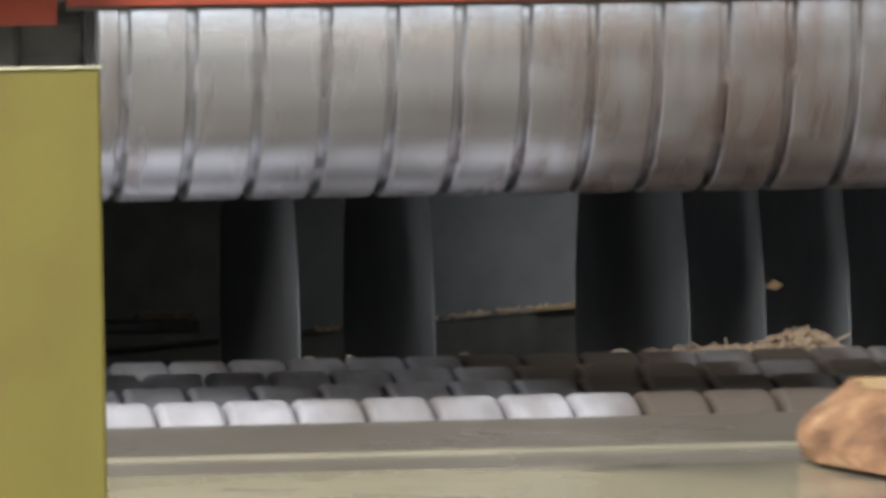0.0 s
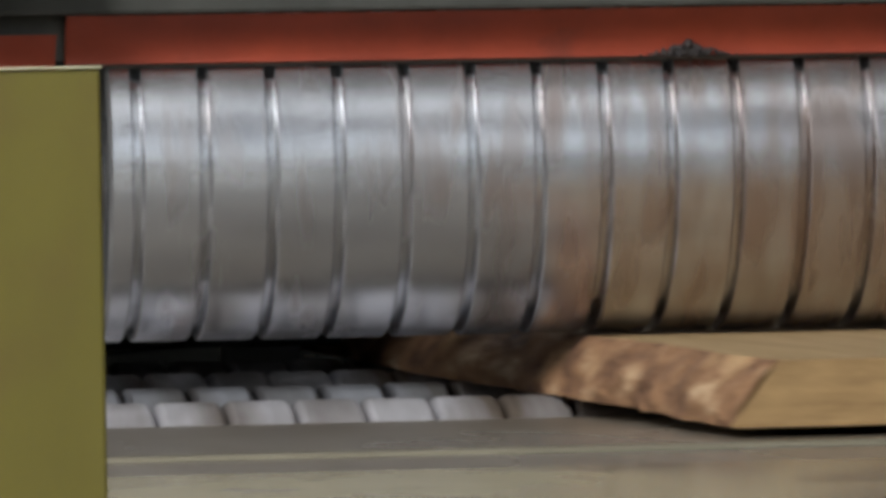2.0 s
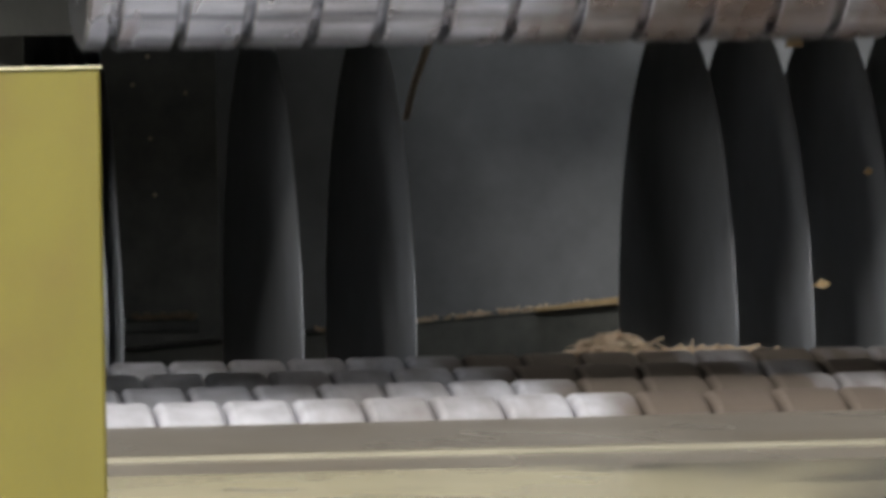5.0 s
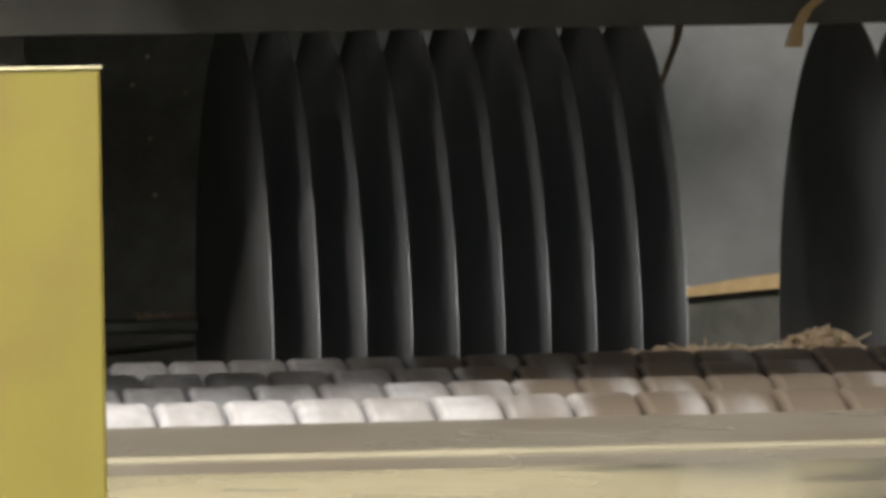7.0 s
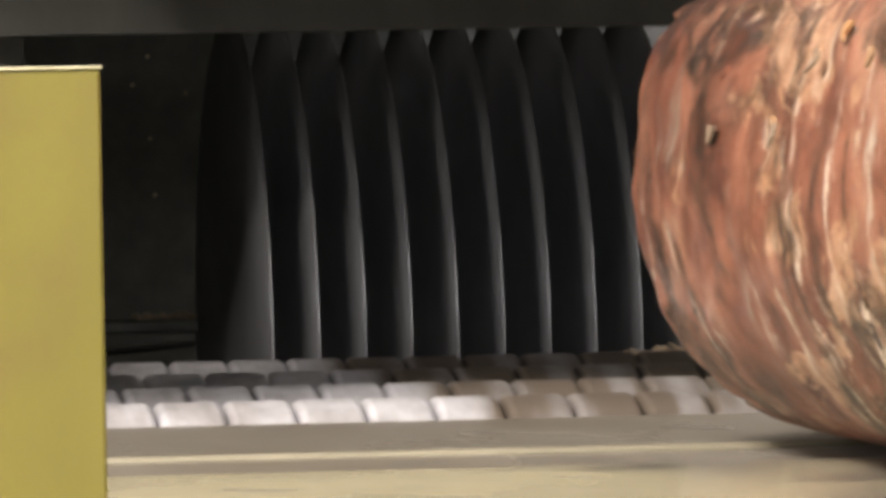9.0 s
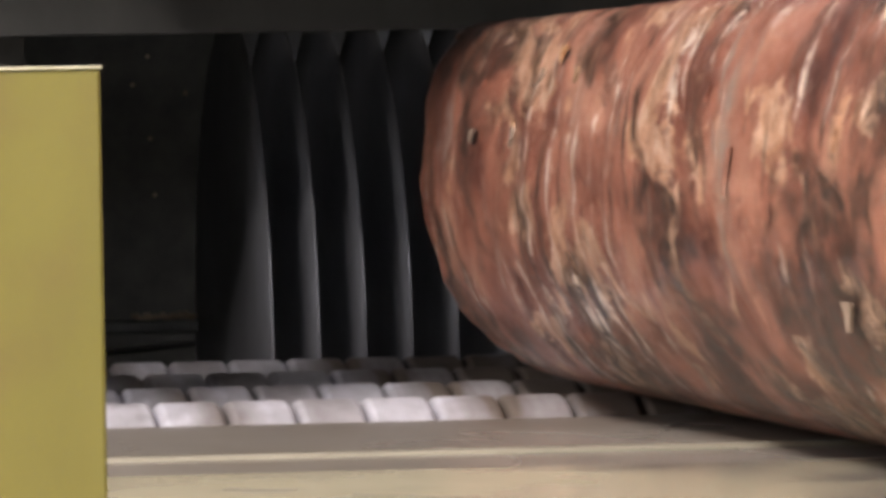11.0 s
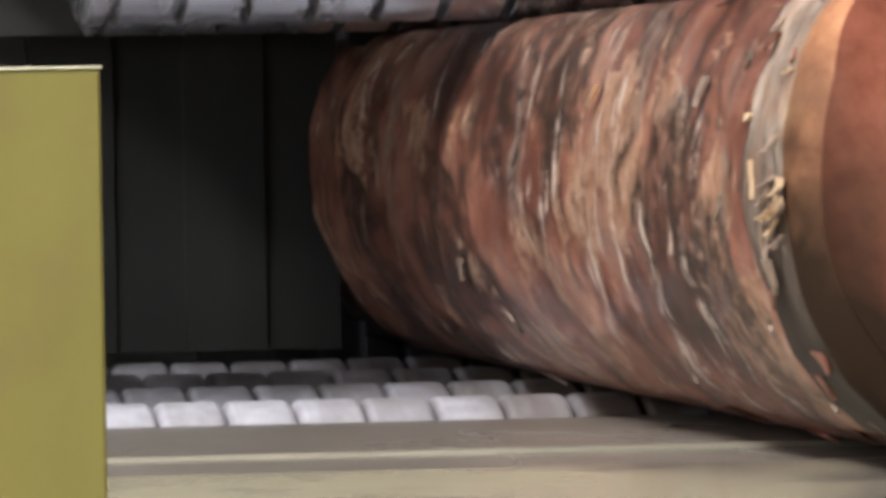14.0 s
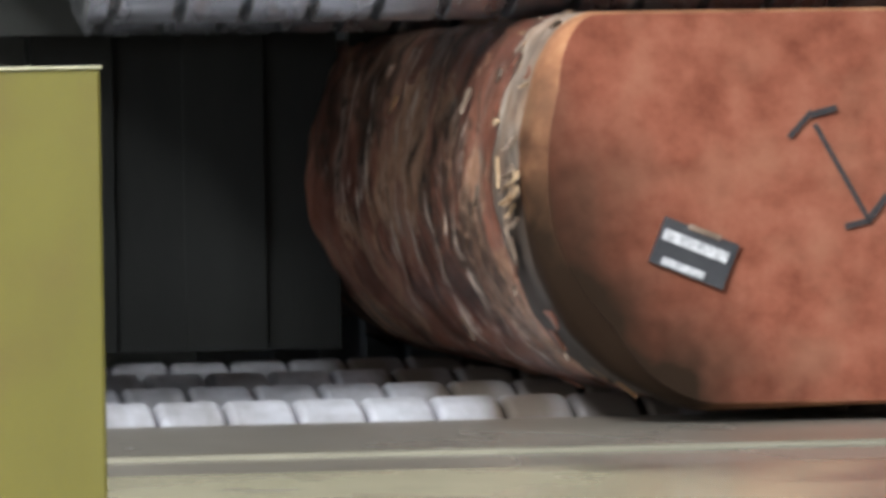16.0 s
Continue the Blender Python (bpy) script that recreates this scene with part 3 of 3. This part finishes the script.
def slab_thing():
    """The live-edged board, tail face at y = 0."""
    th = tagged(empty("slab_board"), "fresh sawn wooden slab with rough live bark edges", "board")
    n = 160
    W, T = 0.40, 0.047

    def edge(y, z, sd):
        e = 0.018 * noise.noise(Vector((y * 1.3, sd * 7, 0))) + 0.008 * noise.noise(Vector((y * 9, z * 30, sd * 5))) + 0.005 * noise.noise(Vector((y * 33, z * 60, sd))) + 0.004 * noise.noise(Vector((y * 70, z * 25, sd + 4)))
        e += max(0, y - SLABL + 0.12) * 0.25
        return e + 0.03 * (z / T) ** 1.5
    core = bmesh.new()
    rows = []
    for j in range(n + 1):
        y = SLABL * j / n
        a, b = edge(y, T, 0), W - edge(y, T, 1)
        c, d = edge(y, 0, 0), W - edge(y, 0, 1)
        rows.append([core.verts.new(p) for p in ((a, y, T), (b, y, T), (d, y, 0), (c, y, 0))])
    for p, q in zip(rows, rows[1:]):
        for k in range(4):
            core.faces.new((p[k], p[(k + 1) % 4], q[(k + 1) % 4], q[k]))
    core.faces.new(rows[0])
    core.faces.new(rows[-1])
    part("board", core, WOOD, th)
    for sd in (0, 1):
        bm = bmesh.new()
        rows = []
        for j in range(n * 2 + 1):
            y = SLABL * j / (n * 2)
            row = []
            for k in range(8):
                z = T * k / 7
                e = edge(y, z, sd) - 0.0006 - min(1.0, y / 0.03) * (0.003 + 0.005 * math.sin(math.pi * k / 7) + 0.004 * noise.noise(Vector((y * 40, z * 60, 3 + sd))))
                row.append(bm.verts.new((e if sd == 0 else W - e, y, z + 0.0005)))
            rows.append(row)
        for p, q in zip(rows, rows[1:]):
            for k in range(7):
                bm.faces.new((p[k], p[k + 1], q[k + 1], q[k]))
        part("live_edge", bm, LIVE, th, "rough brown bark edge", smooth=True)
    end = bmesh.new()
    c, d, a, b = edge(0, 0, 0) - 0.002, W - edge(0, 0, 1) + 0.002, edge(0, T, 0) - 0.002, W - edge(0, T, 1) + 0.002
    f = [end.verts.new(p) for p in ((c, -0.003, 0.001), (d, -0.003, 0.001), (b, -0.003, T + 0.0005), (a, -0.003, T + 0.0005))]
    end.faces.new(f)
    r = bmesh.ops.extrude_face_region(end, geom=list(end.faces))
    bmesh.ops.translate(end, verts=[e for e in r["geom"] if isinstance(e, bmesh.types.BMVert)], vec=(0, 0.004, 0))
    part("sawn_end", end, ENDWOOD, th, "brown rough sawn end")
    nose = bmesh.new()
    c, d, a, b = edge(SLABL, 0, 0) - 0.004, W - edge(SLABL, 0, 1) + 0.004, edge(SLABL, T, 0) - 0.004, W - edge(SLABL, T, 1) + 0.004
    f = [nose.verts.new(p) for p in ((c, SLABL + 0.004, 0.001), (d, SLABL + 0.004, 0.001), (b, SLABL + 0.004, T + 0.0008), (a, SLABL + 0.004, T + 0.0008))]
    nose.faces.new(f)
    r = bmesh.ops.extrude_face_region(nose, geom=list(nose.faces))
    bmesh.ops.translate(nose, verts=[e for e in r["geom"] if isinstance(e, bmesh.types.BMVert)], vec=(0, -0.012, 0))
    part("sawn_nose", nose, ENDWOOD, th, "brown rough sawn end")
    return th


def chip_pile(name, w, h, n, seed, label):
    bm = bmesh.new()
    rng = random.Random(seed)
    for k in range(n):
        u, v = rng.gauss(0, 0.4), rng.gauss(0, 0.4)
        s = rng.uniform(0.0018, 0.006)
        top = h * max(0.05, 1 - u * u - v * v) * rng.random()
        m = Matrix.Translation((u * w / 2, v * 0.04, 0.002 + top)) @ Euler((rng.uniform(-0.5, 0.5), rng.uniform(-0.5, 0.5), rng.random() * 6)).to_matrix().to_4x4()
        long, thin = (rng.uniform(4, 8), 0.35) if k % 9 == 0 else (2.2, 1.0)
        bmesh.ops.create_cube(bm, size=1, matrix=m @ Matrix.Diagonal((s * long, s * thin, s * 0.3, 1)))
    ob = part(name, bm, CHIP)
    return tagged(ob, label, "wood chips", kind="stuff")


# Made-up curtain: black strips put where the saw space turns dark.
def curtain(x0, n, h):
    th = tagged(empty("dark_strips"), "added black strips standing in for darkness behind the rollers", "curtain", "strip curtains")
    for k in range(n):
        x = x0 + k * 0.07 - 0.003
        part("strip", box(x, x + 0.076, -0.004 + 0.006 * (k % 2), 0.0 + 0.006 * (k % 2), 0.0, h, 0.001), STRIP_BLACK, th)
    return th


def loose_strips():
    """A thin pale strip that moves with a blade, and a piece of wood caught on the lintel."""
    def stick(name, pts, w, label, mat):
        bm = bmesh.new()
        prev = None
        for i, p in enumerate(pts):
            ww = w * (1 - 0.55 * i / (len(pts) - 1)) * (1 + 0.2 * math.sin(5 * i))
            cur = [bm.verts.new((p[0] + dx * ww, p[1] + dy, p[2])) for dx, dy in ((-0.5, 0), (0.5, 0), (0.5, 0.006), (-0.5, 0.006))]
            if prev:
                for k in range(4):
                    bm.faces.new((prev[k], prev[(k + 1) % 4], cur[(k + 1) % 4], cur[k]))
            else:
                bm.faces.new(cur)
            prev = cur
        bm.faces.new(prev)
        return tagged(part(name, bm, mat), label, "wood piece")
    riding = stick("thin_strip", [(0.111, 7.0, 0.33), (0.104, 7.0, 0.3), (0.089, 7.0, 0.26), (0.079, 7.0, 0.222)], 0.011, "thin pale strip moving beside a saw blade", CHIP)
    stick("thin_strip", [(1.243, 6.19, 0.283), (1.246, 6.19, 0.3), (1.256, 6.19, 0.318), (1.275, 6.19, 0.333), (1.3, 6.19, 0.345)], 0.016, "curved golden strip of wood hanging from the lintel", WOOD)
    return riding


def stuck_chip(label, w, h):
    """A torn flake of wood caught on the rim of a blade; its middle lies at the origin."""
    bm = bmesh.new()
    rim = [bm.verts.new((w * math.cos(a) * f, 0, h * math.sin(a) * f)) for a, f in ((0, 1), (0.9, 0.7), (1.7, 1.1), (2.6, 0.6), (3.3, 1.2), (4.1, 0.7), (5.0, 0.9), (5.7, 0.6))]
    r = bmesh.ops.extrude_face_region(bm, geom=[bm.faces.new(rim)])
    bmesh.ops.translate(bm, verts=[e for e in r["geom"] if isinstance(e, bmesh.types.BMVert)], vec=(0, 0.004, 0))
    return tagged(part("stuck_chip", bm, WOOD), label, "wood chip", "chips stuck on the blades")


def shaving(label, size, curl):
    bm = bmesh.new()
    prev = None
    for k in range(9):
        a = curl * (k / 8 - 0.5)
        r = size / max(curl, 0.2)
        w = 0.22 * size * math.sin(math.pi * (0.12 + 0.76 * k / 8)) * 0.5
        c = Vector((r * math.sin(a), 0, r * math.cos(a) - r))
        cur = [bm.verts.new(c + Vector(d)) for d in ((0, -w, 0.0008), (0, w, 0.0008), (0, w, -0.0008), (0, -w, -0.0008))]
        if prev:
            for q in range(4):
                bm.faces.new((prev[q], prev[(q + 1) % 4], cur[(q + 1) % 4], cur[q]))
        else:
            bm.faces.new(cur)
        prev = cur
    bm.faces.new(prev)
    return tagged(part("wood_shaving", bm, SHAVE), label, "wood chip", "flying wood shavings")


def offcut():
    bm = bmesh.new()
    prev = None
    for k in range(11):
        u = k / 10
        x, z, h = 1.62 + 0.38 * u, -0.066 + 0.028 * u, 0.003 + 0.017 * u * (1 + 0.15 * math.sin(9 * u))
        cur = [bm.verts.new((x, y, zz)) for y, zz in ((10.07, z), (10.11, z), (10.11, z + h), (10.07, z + h))]
        if prev:
            for q in range(4):
                bm.faces.new((prev[q], prev[(q + 1) % 4], cur[(q + 1) % 4], cur[q]))
        else:
            bm.faces.new(cur)
        prev = cur
    bm.faces.new(prev)
    tagged(part("wood_offcut", bm, WOOD), "tapered pale wood offcut lying on the ledge", "wood piece")


def post():
    th = tagged(empty("yellow_post"), "olive-yellow painted steel box post beside the table", "post")
    part("front_plate", box(0.02, 0.2885, 3.0, 3.006, -0.9, 0.2435, 0.0015), YELLOW, th)
    part("side_plate", box(0.2825, 0.2885, 3.0065, 3.12, -0.9, 0.2435, 0.0015), YELLOW, th)
    part("side_plate", box(0.02, 0.026, 3.0065, 3.12, -0.9, 0.2435, 0.0015), YELLOW, th)
    part("back_plate", box(0.0265, 0.282, 3.114, 3.12, -0.9, 0.2435, 0.0015), YELLOW, th)
    # Thin lip in a pale colour that stands for the edge's highlight.
    part("top_rim", box(0.018, 0.2895, 2.999, 3.008, 0.2437, 0.2447, 0.0004), RIM_HIGHLIGHT, th, "top edge with its pale highlight painted on")
    return th


SHAPES = (('small pale wood chip thrown by the saws', 0.010, 0.4), ('small pale wood chip thrown by the saws', 0.008, 0.3), ('pale wood chip tumbling over the rollers', 0.009, 0.6),
          ('curled pale wood shaving in the air', 0.026, 1.6), ('narrow pale wood shaving falling', 0.011, 0.8), ('pale wood shaving falling onto the table', 0.02, 1.2))
hall()
machine()
bed_rollers()
FRONT, FDRUM = roller("press_roller", 5.34, "bright worn grooved steel press roller", 0.497)
REAR, RDRUM = roller("press_roller", 5.97, "dim grooved steel press roller further inside", 0.56)
GUARD = guard()
SAWS, SAWN = blades("saw_blade_set", 10, "ten dark steel saw blades set side by side")
SIDE, SIDEN = blades("saw_blade_set", 4, "four dark steel saw blades")
LOG = log_thing()
SLAB = slab_thing()
PILE = chip_pile("chip_pile", 0.11, 0.026, 700, 3, "small heap of pale wood chips on the bed")
LOOSE = chip_pile("loose_chips", 0.26, 0.011, 600, 5, "loose wood chips strewn on the bed edge")
DARK_STRIPS = curtain(0.54, 4, 0.6)
DARK_STRIPS_TOP = curtain(0.82, 13, 0.42)
RIDING = loose_strips()
offcut()
STUCK = [stuck_chip("golden flake of wood stuck on a blade", 0.009, 0.005), stuck_chip("small golden wood chip stuck high on a blade", 0.005, 0.0045)]
SHAVINGS = [shaving(*a) for a in SHAPES]
post()


def motions():
    walk(FRONT, [(t, pose(x, 5.34, z + RAD)) for t, x, z in (
        (0, 0, .16), (.7, 0, .16), (.8, .004, .1), (.9, .008, .052), (1.1, .009, .049), (2.4, .009, .049), (2.5, .008, .056), (2.6, .006, .08), (2.7, .003, .142), (2.8, 0, .133),
        (2.9, 0, .138), (3.1, 0, .146), (3.3, 0, .156), (3.5, 0, .16), (4.4, 0, .16), (5.6, 0, .4), (11.1, 0, .4), (11.5, 0, .3), (12, 0, .299), (16, 0, .3))])
    walk(REAR, [(t, pose(0, 5.97, z + RAD)) for t, z in ((0, .34), (.9, .34), (1.2, .05), (2.8, .05), (3.0, .042), (3.1, .05), (3.3, .2), (3.5, .34), (4.4, .36), (5.6, .4), (12.0, .4), (12.4, .3), (16, .3))])
    turn = lambda t: 620 * t if t < 4.5 else 620 * 4.5 + 205 * (t - 4.5)
    walk(FDRUM, [(k / 10, pose(0, 0, 0, turn(k / 10))) for k in range(161)])
    walk(RDRUM, [(k / 10, pose(0, 0, 0, 30 + turn(k / 10))) for k in range(161)])
    walk(GUARD, [(t, pose(0, 5.185 + 0.027 * min(1.0, max(0.0, (0.292 - z) / 0.02)), z)) for t, z in ((0, .312), (.7, .311), (.8, .28), (.9, .27), (1.1, .2675), (2.4, .2675), (2.6, .274), (2.7, .293), (2.8, .298), (3.1, .304), (3.5, .312), (4.4, .312),
                                                   (5.6, .45), (11.1, .45), (11.5, .42), (16, .42))])
    for k, b in enumerate([RIDING] + SAWN, -1):
        k = max(k, 0)
        x0 = (.931, .801)[k] if k < 2 else .606 - .007 * k
        x1 = x0 - (.018 if k == 0 else .0)
        d = -.0445 * k
        walk(b, [(t, pose(x, 0, 0)) for t, x in ((0, x0), (3.4, x0), (3.85, x1), (4.3, x1), (6.3, .915 + d * .75 + (0.04 if k > 4 else 0)), (6.4, .96 + d * .8), (6.5, 1.04 + d * .9), (6.6, 1.094 + d), (6.7, 1.13 + d),
                                                  (6.8, 1.153 + d), (7.0, 1.176 + d), (16, 1.176 + d))])
    for b, x0, x1 in ((SIDEN[0], 1.178, 1.397), (SIDEN[1], 1.252, 1.473), (SIDEN[2], 1.335, 1.553), (SIDEN[3], 1.42, 1.633)):
        walk(b, [(t, pose(x, 0, 0)) for t, x in ((0, x0), (3.4, x0), (3.85, x0 - .014), (4.3, x0 - .014), (6.2, x1 - .012), (6.5, x1 - .006), (6.8, x1 - .002), (7.0, x1), (16, x1))])
    for c, b0, b1, dx, y, z in ((STUCK[0], 1.252, 1.473, 0.008, 6.39, 0.057), (STUCK[1], 1.335, 1.553, -0.02, 6.425, 0.164)):
        walk(c, [(t, pose(x + dx, y, z)) for t, x in ((0, b0), (3.4, b0), (3.85, b0 - .014), (4.3, b0 - .014), (6.2, b1 - .012), (6.5, b1 - .006), (6.8, b1 - .002), (7.0, b1), (16, b1))])
    for k, b in enumerate(LOWER):
        walk(b, [(j / 10, pose(0, 0, 0, -turn(j / 10))) for j in range(161)])
    walk(LOG, [(t, pose(0.798, 5.0 + 0.508 * (t - 16), 0)) for t in (0, 8, 16)])
    walk(SLAB, [(t, pose(0.86 - 0.012 * min(1.0, max(0.0, (y - 4.7) / 0.5)) + min(0.09, max(0.0, 5.45 - y) * 0.035), y, z, 0, 0, 2.0 * min(1.0, max(0.0, (7.0 - y) / 1.5)))) for t, y, z in ((0, 1.23, 0), (.5, 2.03, 0), (.8, 2.65, 0), (2.0, 4.66, 0), (2.3, 5.12, 0), (2.8, 5.97, 0), (3.0, 6.38, 0), (3.3, 7.0, 0), (3.6, 7.15, -.339), (5.0, 9.3, -.339), (16, 9.3, -.339))])
    walk(PILE, [(t, pose(x, 6.34, -0.012)) for t, x in ((0, 1.275), (4.2, 1.275), (5.4, 1.03), (6.3, 1.035), (6.4, 1.1), (6.5, 1.17), (6.6, 1.21), (6.7, 1.23), (6.8, 1.285), (7.0, 1.295), (16, 1.295))])
    walk(LOOSE, [(t, pose(x, 6.34, -0.012)) for t, x in ((0, 1.2), (4.2, 1.2), (6.3, 1.1), (7.0, 1.18), (16, 1.18))])
    tumble = lambda t: 0 if t < 2.5 else min(t - 2.5, 2.0) * 210
    for ob, rows in zip(SHAVINGS, (
            ((0, 0.800, 6.320, 0.000), (2.6, 0.800, 6.320, 0.004), (2.8, 0.707, 5.750, 0.019), (3, 0.735, 5.750, 0.055), (3.1, 0.746, 5.750, 0.035), (3.5, 0.784, 5.800, 0.006), (4.2, 0.782, 5.812, -0.1), (16, 0.782, 5.812, -0.1)),
            ((0, 0.840, 6.330, 0.000), (2.6, 0.840, 6.330, 0.004), (2.8, 0.671, 5.750, 0.029), (3, 0.774, 5.750, 0.073), (3.1, 0.887, 5.800, 0.076), (3.3, 0.770, 5.800, 0.048), (3.5, 0.781, 5.800, 0.027), (3.7, 0.789, 5.812, -0.003), (4.0, 0.789, 5.812, -0.1), (16, 0.789, 5.812, -0.1)),
            ((0, 0.950, 6.340, 0.000), (3.1, 0.950, 6.340, 0.004), (3.4, 0.939, 5.900, 0.042), (3.5, 0.909, 5.900, 0.062), (3.6, 0.889, 5.900, 0.028), (3.8, 0.883, 5.830, -0.002), (4.1, 0.883, 5.812, -0.1), (16, 0.883, 5.812, -0.1)),
            ((0, 1.100, 6.340, 0.000), (3.5, 1.100, 6.340, 0.004), (3.7, 0.939, 5.900, 0.047), (3.9, 0.980, 5.900, 0.076), (4, 1.041, 5.900, 0.097), (4.2, 1.140, 6.000, 0.014), (4.5, 1.180, 6.127, -0.1), (16, 1.180, 6.127, -0.1)),
            ((0, 1.200, 6.340, 0.000), (3.3, 1.200, 6.340, 0.004), (3.5, 1.030, 5.950, 0.081), (3.7, 0.983, 5.950, 0.024), (4, 0.976, 5.950, 0.052), (4.1, 1.001, 5.950, 0.054), (4.2, 1.049, 5.950, 0.035), (4.5, 1.092, 6.127, -0.1), (16, 1.092, 6.127, -0.1)),
            ((0, 1.700, 4.000, 0.002), (3.2, 1.700, 4.000, 0.002), (3.5, 1.500, 4.400, 0.450), (3.7, 0.781, 4.400, 0.356), (3.8, 0.808, 4.400, 0.281), (3.9, 0.853, 4.400, 0.146), (4, 0.895, 4.350, 0.014), (4.1, 0.862, 4.200, -0.013), (4.3, 0.880, 3.700, 0.002), (16, 0.880, 3.700, 0.002)),
    )):
        walk(ob, [(t, pose(x, y, z, 0, tumble(t) * 0.4, 0)) for t, x, y, z in rows])
    walk(DARK_STRIPS, [(t, pose(0, 6.255, z)) for t, z in ((0, .38), (1.0, .38), (1.4, .02), (3.7, .01), (3.85, .38), (12.3, .38), (13.2, .01), (16, .01))])
    walk(DARK_STRIPS_TOP, [(t, pose(0, 6.13, z)) for t, z in ((0, .38), (1.0, .38), (1.4, .06), (3.0, .06), (3.2, .03), (3.7, .03), (3.85, .38), (12.3, .38), (13.5, .29), (16, .29))])


motions()
